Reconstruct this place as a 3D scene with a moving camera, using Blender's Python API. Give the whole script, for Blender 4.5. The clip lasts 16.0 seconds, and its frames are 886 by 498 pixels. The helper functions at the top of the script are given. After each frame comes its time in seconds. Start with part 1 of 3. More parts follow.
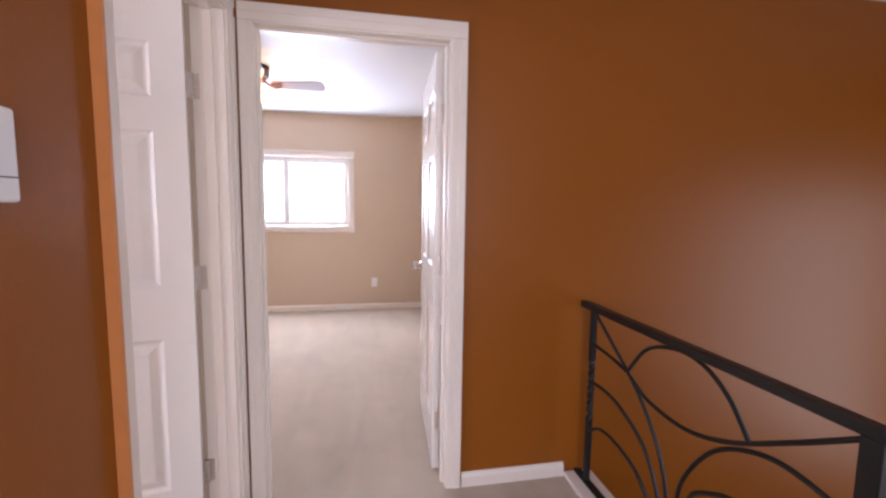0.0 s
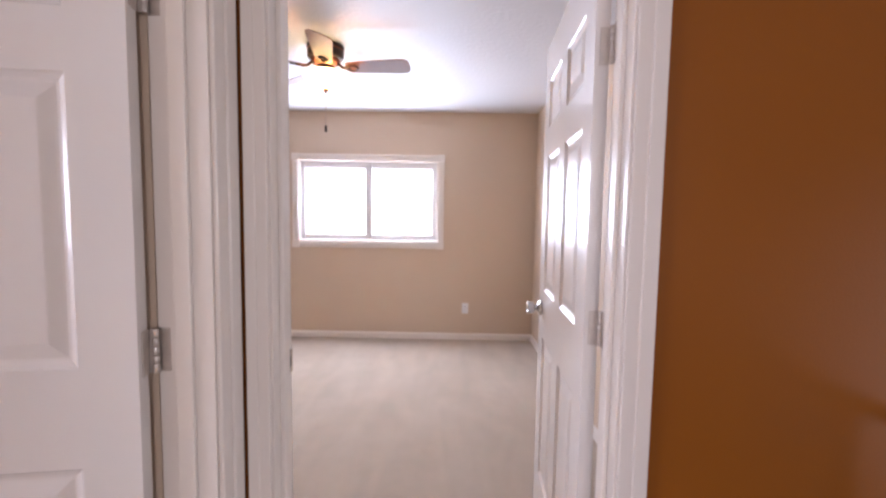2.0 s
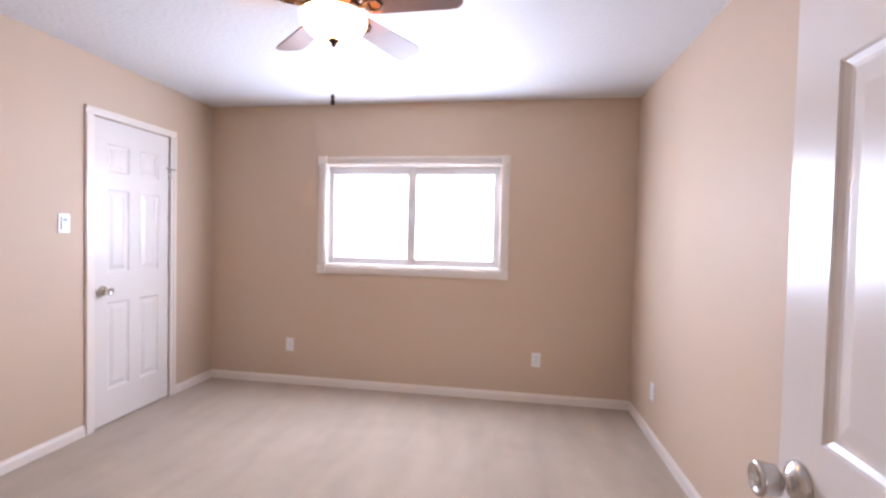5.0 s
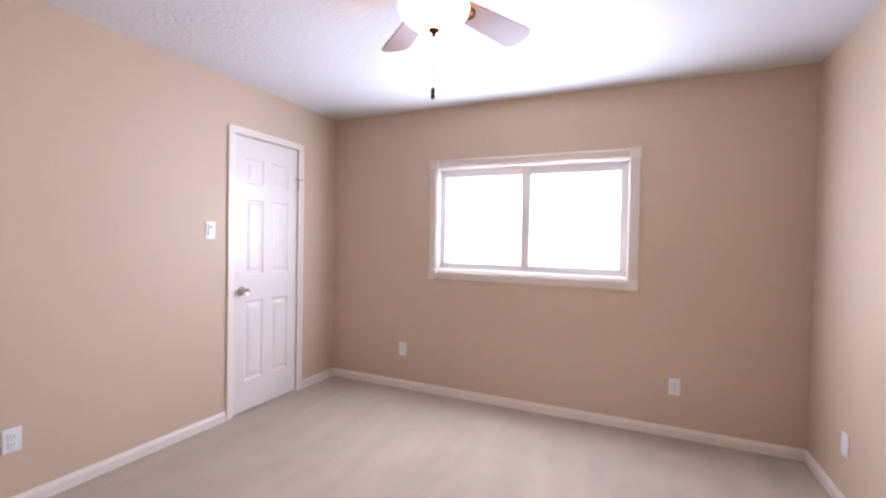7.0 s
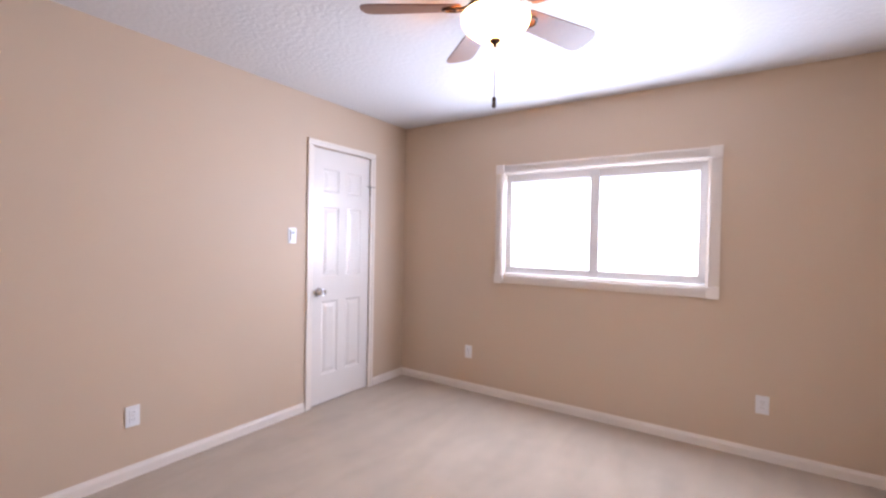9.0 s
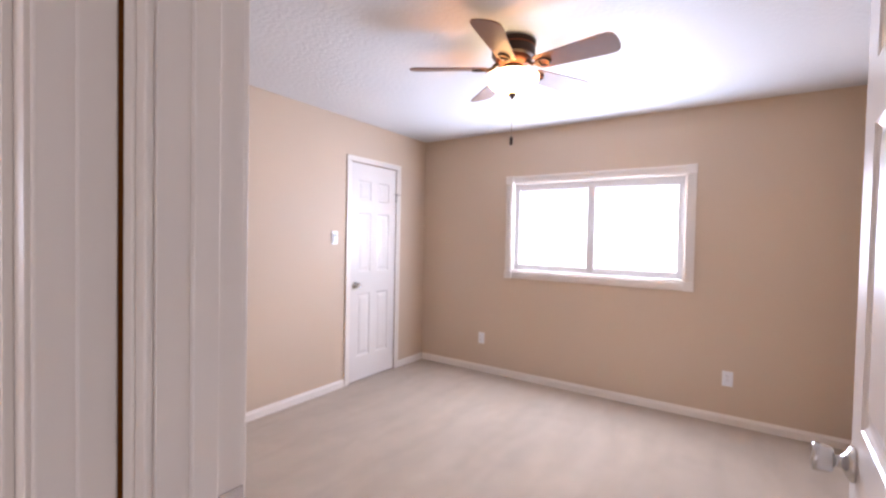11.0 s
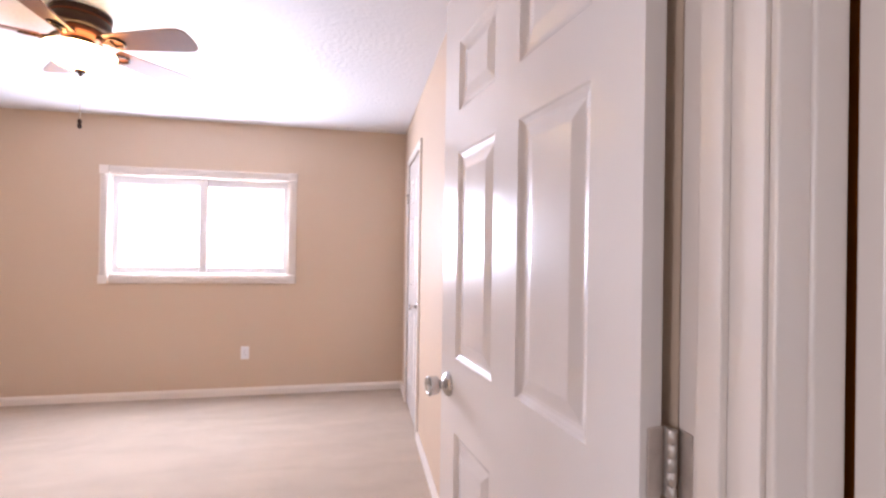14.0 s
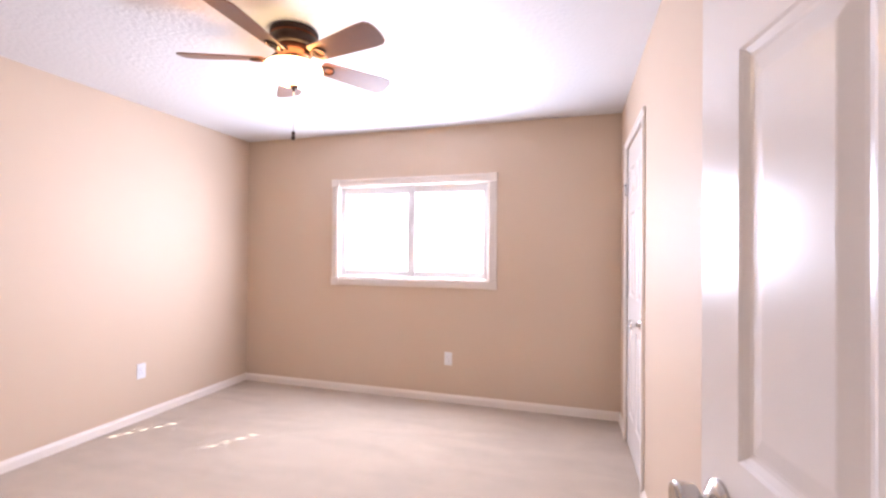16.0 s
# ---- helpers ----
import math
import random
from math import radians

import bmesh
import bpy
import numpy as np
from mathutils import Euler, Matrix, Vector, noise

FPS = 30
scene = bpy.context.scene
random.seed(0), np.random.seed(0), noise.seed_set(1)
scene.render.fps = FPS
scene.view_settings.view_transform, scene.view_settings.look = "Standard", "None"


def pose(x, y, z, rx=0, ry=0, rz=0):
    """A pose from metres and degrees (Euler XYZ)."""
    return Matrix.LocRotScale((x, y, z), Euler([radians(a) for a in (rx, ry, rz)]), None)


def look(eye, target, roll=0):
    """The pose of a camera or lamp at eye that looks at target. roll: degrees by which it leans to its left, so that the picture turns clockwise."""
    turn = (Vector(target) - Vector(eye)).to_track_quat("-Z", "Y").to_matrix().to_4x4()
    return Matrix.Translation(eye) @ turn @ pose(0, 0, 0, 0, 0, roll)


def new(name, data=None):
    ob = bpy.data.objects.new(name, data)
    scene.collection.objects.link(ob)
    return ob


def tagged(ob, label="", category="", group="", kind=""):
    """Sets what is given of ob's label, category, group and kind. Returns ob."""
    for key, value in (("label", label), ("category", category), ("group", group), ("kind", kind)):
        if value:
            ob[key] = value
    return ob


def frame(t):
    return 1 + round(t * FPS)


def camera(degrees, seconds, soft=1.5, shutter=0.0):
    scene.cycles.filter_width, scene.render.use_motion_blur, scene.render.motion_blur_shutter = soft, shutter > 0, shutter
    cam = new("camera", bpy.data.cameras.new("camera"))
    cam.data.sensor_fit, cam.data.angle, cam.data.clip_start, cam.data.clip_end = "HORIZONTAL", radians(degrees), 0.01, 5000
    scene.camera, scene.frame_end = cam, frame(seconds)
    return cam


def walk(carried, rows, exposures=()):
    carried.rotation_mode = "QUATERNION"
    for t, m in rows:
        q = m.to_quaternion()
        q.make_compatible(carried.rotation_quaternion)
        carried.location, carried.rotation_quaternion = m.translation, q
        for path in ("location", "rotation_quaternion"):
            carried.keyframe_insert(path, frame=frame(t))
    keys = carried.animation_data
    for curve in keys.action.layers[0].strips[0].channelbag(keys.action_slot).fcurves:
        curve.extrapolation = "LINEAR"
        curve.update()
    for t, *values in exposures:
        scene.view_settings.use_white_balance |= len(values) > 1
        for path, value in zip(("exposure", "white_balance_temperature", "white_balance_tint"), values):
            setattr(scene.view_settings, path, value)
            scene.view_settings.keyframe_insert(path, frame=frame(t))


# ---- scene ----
cam = camera(91.5, 16.0, 2.5)
EXPOSURES = [(0.0, 1.55), (1.0, 1.48), (2.5, 1.30), (3.2, 1.30), (5.5, 1.22), (8.5, 1.20), (11.0, 1.34), (13.0, 1.50), (16.0, 1.60)]
PATH = [
    (0, (2.666, 0.682, 1.346), (3.044, 2.636, 1.146), 0.8),
    (0.5, (2.631, 0.844, 1.343), (2.894, 2.819, 1.165), 0.9),
    (0.8, (2.618, 0.961, 1.342), (2.831, 2.943, 1.174), 0.8),
    (1, (2.622, 1.051, 1.34), (2.788, 3.038, 1.177), 0.8),
    (1.5, (2.638, 1.325, 1.33), (2.699, 3.319, 1.188), 0.5),
    (2, (2.66, 1.588, 1.341), (2.633, 3.583, 1.192), 0.9),
    (2.5, (2.636, 1.85, 1.328), (2.581, 3.845, 1.2), 1.1),
    (3, (2.669, 2.046, 1.336), (2.565, 4.04, 1.22), 0.9),
    (5.5, (2.594, 2.777, 1.325), (2.192, 4.735, 1.279), 1.5),
    (6, (2.602, 2.846, 1.319), (2.059, 4.77, 1.274), 1.5),
    (6.5, (2.606, 2.875, 1.322), (1.918, 4.753, 1.277), 1.3),
    (7, (2.608, 2.885, 1.321), (1.779, 4.706, 1.28), 1.1),
    (7.5, (2.615, 2.876, 1.310), (1.667, 4.636, 1.281), 1.0),
    (8, (2.618, 2.868, 1.307), (1.583, 4.579, 1.283), 1.0),
    (8.5, (2.632, 2.895, 1.317), (1.526, 4.562, 1.291), 1.0),
    (11, (2.858, 2.305, 1.372), (1.738, 3.962, 1.322), 1.2),
    (11.5, (2.886, 2.168, 1.34), (1.626, 3.721, 1.313), 1.0),
    (12, (2.879, 2.120, 1.331), (1.435, 3.504, 1.324), 0.8),
    (12.5, (2.839, 2.079, 1.337), (1.209, 3.239, 1.329), 0.9),
    (13, (2.768, 2.082, 1.333), (0.972, 2.963, 1.335), 1.1),
    (13.5, (2.658, 2.084, 1.326), (0.752, 2.69, 1.333), 1.4),
    (14, (2.558, 2.039, 1.33), (0.594, 2.416, 1.337), 0.9),
    (14.5, (2.450, 2.050, 1.345), (0.454, 2.179, 1.347), 0.4),
    (15, (2.296, 2.057, 1.335), (0.3, 1.926, 1.345), 0.4),
    (15.5, (2.176, 2.083, 1.328), (0.213, 1.702, 1.341), 0.5),
    (16, (2.098, 2.080, 1.316), (0.182, 1.506, 1.335), 0.5),
]
walk(cam, [(t, look(eye, target, roll)) for t, eye, target, roll in PATH], EXPOSURES)


# ---- light ----
world = bpy.data.worlds.new("world")
scene.world = world
world.use_nodes = True
sky = world.node_tree.nodes.new("ShaderNodeTexSky")
sky.sky_type, sky.sun_disc = "NISHITA", False
sky.sun_elevation, sky.sun_rotation = radians(43), radians(230)
world.node_tree.links.new(sky.outputs["Color"], world.node_tree.nodes["Background"].inputs["Color"])
world.node_tree.nodes["Background"].inputs["Strength"].default_value = 0.06


def lamp(name, kind, m, energy, color, **values):
    data = bpy.data.lights.new(name, kind)
    data.energy, data.color = energy, color
    for key, value in values.items():
        if key == "size":
            data.shape, data.size, data.size_y = "RECTANGLE", *value
        elif key == "angle":
            data.angle = value
        elif key == "radius":
            data.shadow_soft_size = value
    ob = new(name, data)
    ob.matrix_world = m
    return ob


SLANT, CLIMB = 0.85, 0.93      # the sun's run along the window wall, and its climb, per metre
SUN_WAY = Vector((1.0, -SLANT, -CLIMB * math.hypot(1, SLANT))).normalized()
lamp("sun", "SUN", look((0, 0, 9), Vector((0, 0, 9)) + SUN_WAY), 5.0, (1.0, 0.97, 0.93), angle=radians(0.5))
DAY = (0.73, 0.765, 1.0)
NORTH_DAY = (0.68, 0.75, 1.0)   # the first room looks at plain blue sky
A_WIN, B_WIN = 32.0, 36.0
# daylight standing in the window openings, one lamp to a sash
for x in (1.4445, 2.154):
    lamp("daylight_a", "AREA", look((x, 6.180, 1.4875), (x, 0, 1.4875)), A_WIN / 2, NORTH_DAY, size=(0.64, 0.70))
for y in (0.346, 1.034):
    lamp("daylight_b", "AREA", look((-1.535, y, 1.503), (9, y, 1.503)), B_WIN / 2, DAY, size=(0.62, 0.70))
lamp("daylight_stairwell", "AREA", look((6.68, 1.0, 0.35), (0, 1.0, 0.35)), 13.0, (0.82, 0.84, 1.0), size=(1.5, 2.3))
# added fill behind the viewer, brightens the hall walls and trim; no known window
lamp("fill_hall", "AREA", look((3.1, -1.34, 1.45), (3.1, 9, 1.45)), 13.5, (0.93, 0.88, 1.0), size=(1.2, 1.3))
# the sky behind the two closed shades
lamp("skylight_a", "AREA", look((1.80, 6.60, 1.49), (1.80, 0, 1.49)), 26.0, NORTH_DAY, size=(1.7, 1.0))
lamp("skylight_b", "AREA", look((-1.95, 0.69, 1.51), (9, 0.69, 1.51)), 26.0, DAY, size=(1.7, 1.0))
WARM = (1.0, 0.36, 0.09)


# ---- materials ----
def mat(name, color, rough=0.5, metal=0.0, vary=0.06, scale=6.0, grain=0.0, grain_scale=300.0, bump=0.0, bump_scale=400.0,
        emit=0.0, emit_color=None, detail=3.0, coat=0.0, per_object=0.0):
    m = bpy.data.materials.new(name)
    m.use_nodes = True
    n, l = m.node_tree.nodes, m.node_tree.links
    b = n["Principled BSDF"]
    b.inputs["Roughness"].default_value, b.inputs["Metallic"].default_value = rough, metal
    b.inputs["Coat Weight"].default_value = coat
    geo = n.new("ShaderNodeNewGeometry")
    big = n.new("ShaderNodeTexNoise")
    big.inputs["Scale"].default_value, big.inputs["Detail"].default_value = scale, detail
    small = n.new("ShaderNodeTexNoise")
    small.inputs["Scale"].default_value, small.inputs["Detail"].default_value = grain_scale, 2.0
    l.new(geo.outputs["Position"], big.inputs["Vector"])
    l.new(geo.outputs["Position"], small.inputs["Vector"])
    amount = n.new("ShaderNodeMath")
    amount.operation = "MULTIPLY_ADD"
    l.new(big.outputs["Fac"], amount.inputs[0])
    amount.inputs[1].default_value, amount.inputs[2].default_value = 2 * vary, 1 - vary
    fine = n.new("ShaderNodeMath")
    fine.operation = "MULTIPLY_ADD"
    l.new(small.outputs["Fac"], fine.inputs[0])
    fine.inputs[1].default_value, fine.inputs[2].default_value = 2 * grain, 1 - grain
    both = n.new("ShaderNodeMath")
    both.operation = "MULTIPLY"
    l.new(amount.outputs[0], both.inputs[0])
    l.new(fine.outputs[0], both.inputs[1])
    tint = n.new("ShaderNodeVectorMath")
    tint.operation = "SCALE"
    tint.inputs[0].default_value = color
    l.new(both.outputs[0], tint.inputs["Scale"])
    l.new(tint.outputs["Vector"], b.inputs["Base Color"])
    gloss = n.new("ShaderNodeMath")
    gloss.operation = "MULTIPLY_ADD"
    l.new(big.outputs["Fac"], gloss.inputs[0])
    gloss.inputs[1].default_value, gloss.inputs[2].default_value = 0.12 * rough, 0.94 * rough
    l.new(gloss.outputs[0], b.inputs["Roughness"])
    if bump:
        tex = n.new("ShaderNodeTexNoise")
        tex.inputs["Scale"].default_value, tex.inputs["Detail"].default_value = bump_scale, 3.0
        l.new(geo.outputs["Position"], tex.inputs["Vector"])
        bm = n.new("ShaderNodeBump")
        bm.inputs["Strength"].default_value, bm.inputs["Distance"].default_value = bump, 0.004
        l.new(tex.outputs["Fac"], bm.inputs["Height"])
        l.new(bm.outputs["Normal"], b.inputs["Normal"])
    if emit:
        b.inputs["Emission Color"].default_value = (*(emit_color or color), 1)
        b.inputs["Emission Strength"].default_value = emit
    return m


BEIGE = mat("beige_paint", (0.605, 0.472, 0.353), 0.60, vary=0.03, scale=1.5, bump=0.10, bump_scale=160)
BEIGE.node_tree.nodes["Principled BSDF"].inputs["Specular IOR Level"].default_value = 0.45
BROWN = mat("brown_paint", (0.255, 0.076, 0.0045), 0.40, vary=0.05, scale=1.3, bump=0.10, bump_scale=160)
BROWN.node_tree.nodes["Principled BSDF"].inputs["Specular IOR Level"].default_value = 0.34
WHITE = mat("white_gloss_paint", (0.775, 0.725, 0.685), 0.24, vary=0.02, scale=4, bump=0.03, bump_scale=90)
TRIM = mat("white_trim_paint", (0.80, 0.73, 0.665), 0.30, vary=0.03, scale=5, bump=0.03, bump_scale=90)
CEIL = mat("ceiling_texture", (0.715, 0.715, 0.73), 0.6, vary=0.02, scale=3, bump=0.9, bump_scale=38)
VINYL = mat("white_vinyl", (0.76, 0.74, 0.74), 0.35, vary=0.02)
PLATE = mat("white_plastic", (0.80, 0.80, 0.82), 0.35, vary=0.01)
DARK = mat("dark_slot", (0.02, 0.02, 0.02), 0.6)
IRON = mat("black_iron", (0.018, 0.019, 0.021), 0.38, 0.3, vary=0.2, scale=30, bump=0.15, bump_scale=120)
HINGE = mat("worn_hinge_steel", (0.62, 0.56, 0.51), 0.36, 0.75, vary=0.15, scale=60)
NICKEL = mat("satin_nickel", (0.60, 0.58, 0.56), 0.24, 1.0, vary=0.08, scale=40)
BRONZE = mat("dark_bronze", (0.045, 0.024, 0.018), 0.45, 0.6, vary=0.2, scale=20)
COPPER = mat("brushed_copper_band", (0.23, 0.078, 0.042), 0.50, 1.0, vary=0.1, scale=30)
WOOD = mat("fan_blade_wood", (0.19, 0.088, 0.052), 0.42, vary=0.12, scale=14, grain=0.1, grain_scale=90)
CHAIN = mat("pull_chain", (0.5, 0.42, 0.36), 0.35, 0.9)


def carpet_material():
    m = mat("beige_carpet", (0.45, 0.362, 0.276), 0.95, vary=0.10, scale=7, grain=0.22, grain_scale=210, bump=0.9, bump_scale=260)
    n, l = m.node_tree.nodes, m.node_tree.links
    b = n["Principled BSDF"]
    # soft vacuum strokes in the pile, running towards the window wall of the first room
    geo, stretch, wave, ramp = n.new("ShaderNodeNewGeometry"), n.new("ShaderNodeVectorMath"), n.new("ShaderNodeTexNoise"), n.new("ShaderNodeMapRange")
    stretch.operation = "MULTIPLY"
    stretch.inputs[1].default_value = (5.5, 1.3, 1.0)
    l.new(geo.outputs["Position"], stretch.inputs[0])
    wave.inputs["Scale"].default_value, wave.inputs["Detail"].default_value, wave.inputs["Distortion"].default_value = 1.0, 2.5, 0.6
    l.new(stretch.outputs["Vector"], wave.inputs["Vector"])
    ramp.inputs["From Min"].default_value, ramp.inputs["From Max"].default_value = 0.32, 0.68
    ramp.inputs["To Min"].default_value, ramp.inputs["To Max"].default_value = 0.93, 1.07
    l.new(wave.outputs["Fac"], ramp.inputs["Value"])
    old = b.inputs["Base Color"].links[0].from_socket
    scaled = n.new("ShaderNodeVectorMath")
    scaled.operation = "SCALE"
    l.new(old, scaled.inputs[0])
    l.new(ramp.outputs["Result"], scaled.inputs["Scale"])
    l.new(scaled.outputs["Vector"], b.inputs["Base Color"])
    b.inputs["Sheen Weight"].default_value = 0.25
    b.inputs["Sheen Roughness"].default_value = 0.6
    b.inputs["Specular IOR Level"].default_value = 0.1
    return m


CARPET = carpet_material()


def shade_material():
    m = bpy.data.materials.new("white_shade_fabric")
    m.use_nodes = True
    n, l = m.node_tree.nodes, m.node_tree.links
    d, t, mix = n.new("ShaderNodeBsdfDiffuse"), n.new("ShaderNodeBsdfTranslucent"), n.new("ShaderNodeMixShader")
    d.inputs["Color"].default_value = t.inputs["Color"].default_value = (0.85, 0.85, 0.85, 1)
    mix.inputs["Fac"].default_value = 0.45
    l.new(d.outputs[0], mix.inputs[1])
    l.new(t.outputs[0], mix.inputs[2])
    l.new(mix.outputs[0], n["Material Output"].inputs["Surface"])
    return m


SHADE = shade_material()


def bowl_material():
    """Frosted glass: glows with its bulb and lets the light through."""
    m = bpy.data.materials.new("lit_frosted_glass")
    m.use_nodes = True
    n, l = m.node_tree.nodes, m.node_tree.links
    t, e, add = n.new("ShaderNodeBsdfTranslucent"), n.new("ShaderNodeEmission"), n.new("ShaderNodeAddShader")
    t.inputs["Color"].default_value = (0.85, 0.80, 0.70, 1)
    e.inputs["Color"].default_value, e.inputs["Strength"].default_value = (1.0, 0.74, 0.42, 1), 2.2
    l.new(t.outputs[0], add.inputs[0])
    l.new(e.outputs[0], add.inputs[1])
    l.new(add.outputs[0], n["Material Output"].inputs["Surface"])
    return m


BOWL = bowl_material()


def glass_material():
    m = bpy.data.materials.new("window_glass")
    m.use_nodes = True
    b = m.node_tree.nodes["Principled BSDF"]
    b.inputs["Base Color"].default_value = (1, 1, 1, 1)
    b.inputs["Roughness"].default_value, b.inputs["Transmission Weight"].default_value = 0.0, 1.0
    return m


GLASS = glass_material()


# ---- mesh helpers ----
def box(bm, x0, x1, y0, y1, z0, z1, bevel=0.0, index=0):
    x0, x1, y0, y1, z0, z1 = min(x0, x1), max(x0, x1), min(y0, y1), max(y0, y1), min(z0, z1), max(z0, z1)
    vs = [bm.verts.new((x, y, z)) for z in (z0, z1) for x, y in ((x0, y0), (x1, y0), (x1, y1), (x0, y1))]
    fs = [bm.faces.new([vs[i] for i in f]) for f in ((3, 2, 1, 0), (4, 5, 6, 7), (0, 1, 5, 4), (1, 2, 6, 5), (2, 3, 7, 6), (3, 0, 4, 7))]
    for f in fs:
        f.material_index = index
    if bevel:
        edges = {e for f in fs for e in f.edges}
        bmesh.ops.bevel(bm, geom=list(edges), offset=bevel, segments=2, affect="EDGES", profile=0.5)
    return fs


def lathe(bm, profile, steps=32, centre=(0, 0)):
    rings = []
    for r, z in profile:
        rings.append([bm.verts.new((centre[0] + r * math.cos(2 * math.pi * i / steps), centre[1] + r * math.sin(2 * math.pi * i / steps), z)) for i in range(steps)])
    for a, b in zip(rings, rings[1:]):
        for i in range(steps):
            f = bm.faces.new((a[i], a[(i + 1) % steps], b[(i + 1) % steps], b[i]))
            f.smooth = True
    for ring in (rings[0], rings[-1]):
        bm.faces.new(ring)
    bmesh.ops.recalc_face_normals(bm, faces=bm.faces)


def tube(bm, points, radius, steps=8):
    pts = [Vector(p) for p in points]
    rings = []
    for i, p in enumerate(pts):
        way = (pts[min(i + 1, len(pts) - 1)] - pts[max(i - 1, 0)]).normalized()
        side = way.cross(Vector((0.31, 0.11, 0.94))).normalized()
        up = side.cross(way)
        rings.append([bm.verts.new(p + radius * (side * math.cos(2 * math.pi * k / steps) + up * math.sin(2 * math.pi * k / steps))) for k in range(steps)])
    for a, b in zip(rings, rings[1:]):
        for k in range(steps):
            bm.faces.new((a[k], a[(k + 1) % steps], b[(k + 1) % steps], b[k])).smooth = True
    bm.faces.new(rings[0]), bm.faces.new(rings[-1])
    bmesh.ops.recalc_face_normals(bm, faces=bm.faces)


def smooth_line(points, per=8):
    pts = [Vector(p) for p in points]
    out = []
    for i in range(len(pts) - 1):
        a, b, c, d = pts[max(i - 1, 0)], pts[i], pts[i + 1], pts[min(i + 2, len(pts) - 1)]
        for k in range(per):
            t = k / per
            out.append(0.5 * (2 * b + (c - a) * t + (2 * a - 5 * b + 4 * c - d) * t * t + (3 * b - a - 3 * c + d) * t ** 3))
    return out + [pts[-1]]


def part(name, bm, material, parent=None, label=""):
    me = bpy.data.meshes.new(name)
    bm.to_mesh(me)
    bm.free()
    for m in material if isinstance(material, (list, tuple)) else (material,):
        me.materials.append(m)
    ob = new(name, me)
    if parent:
        ob.parent = parent
    if label:
        ob["label"] = label
    return ob


def empty(name, m, label, category, group="", kind=""):
    ob = new(name)
    ob.empty_display_size = 0.1
    ob.matrix_world = m
    return tagged(ob, label, category, group, kind)


def quick(name, boxes, material, parent=None, label="", bevel=0.0):
    bm = bmesh.new()
    for b in boxes:
        box(bm, *b, bevel)
    return part(name, bm, material, parent, label)


# ---- plan ----
H = 2.42                       # ceiling
AX0, AX1, AY0, AY1 = 0.0, 3.56, 2.665, 6.155
BX0, BX1, BY0, BY1 = -1.51, 2.07, -1.056, 2.445
HX, HY = 2.185, 2.55           # hall faces of the two door walls
DAX0, DAX1 = 2.262, 3.050      # doorway to the first bedroom
DBY0, DBY1 = 1.680, 2.445      # doorway to the second bedroom
FLOOR = 0.028                  # top of the carpet pile
DH = 2.045                     # doorway height
WA = (1.07, 2.53, 1.07, 1.91)  # window opening, first bedroom
WB = (-0.02, 1.40, 1.085, 1.925)
CA = (5.050, 5.662)            # closet doorway, first bedroom
CB = (-1.135, -0.425)          # closet doorway, second bedroom
VOID = 3.70                    # edge of the stairwell
EAST, SOUTH, LOW = 6.70, -1.30, -2.70


def wall(name, label, boxes, two=None):
    """Boxes of one wall; two = (axis, sign, material): faces that look that way get the second paint."""
    bm = bmesh.new()
    for b in boxes:
        box(bm, *b)
    if two:
        bm.normal_update()
        for f in bm.faces:
            if f.normal[two[0]] * two[1] > 0.5:
                f.material_index = 1
    ob = part(name, bm, (BEIGE, two[2]) if two else BEIGE)
    return tagged(ob, label, "wall", kind="structure")


def cut(u0, u1, w0, w1, openings, low=0.0):
    """Rectangles (u0, u1, z0, z1) of a wall from u0 to u1 with openings (a, b, z0, z1)."""
    out, u = [], u0
    for a, b, z0, z1 in sorted(openings):
        out.append((u, a, low, H))
        if z0 > low:
            out.append((a, b, low, z0))
        out.append((a, b, z1, H))
        u = b
    out.append((u, u1, low, H))
    return out


T = 0.115
wall("wall_north_a", "beige painted bedroom wall with a wide window", [(a, b, AY1, AY1 + 0.15, c, d) for a, b, c, d in cut(AX0 - T, AX1 + T, 0, 0, [WA])])
wall("wall_west_a", "beige painted bedroom wall with a closet door",
     [(AX0 - T, AX0, a, b, c, d) for a, b, c, d in cut(AY0 - T, AY1, 0, 0, [(*CA, 0, DH)])] + [(AX0 - T - 0.03, AX0 - T, CA[0] - 0.05, CA[1] + 0.05, 0, DH + 0.05)])
wall("wall_east_a", "plain beige painted bedroom wall", [(AX1, AX1 + T, AY0, AY1, 0, H)])
wall("wall_hall_north", "brown painted hall wall above the stairwell, beige on its bedroom side",
     [(a, b, HY, AY0, c, d) for a, b, c, d in cut(BX1, AX1 + T, 0, 0, [(DAX0 - 0.018, DAX1 + 0.018, 0, DH + 0.018)])]
     + [(AX1 + T, EAST + T, HY, AY0, 0, H), (BX1, EAST + T, HY, AY0, LOW, -0.25), (VOID, EAST + T, HY, AY0, -0.25, 0)], (1, -1, BROWN))
wall("wall_south_a", "beige painted wall between the two bedrooms", [(AX0 - T, BX1, HY, AY0, 0, H)])
wall("wall_hall_west", "brown painted hall wall beside an open door, beige on its bedroom side",
     [(BX1, HX, a, b, c, d) for a, b, c, d in cut(SOUTH - T, HY, 0, 0, [(DBY0 - 0.018, DBY1 + 0.018, 0, DH + 0.018)])], (0, 1, BROWN))
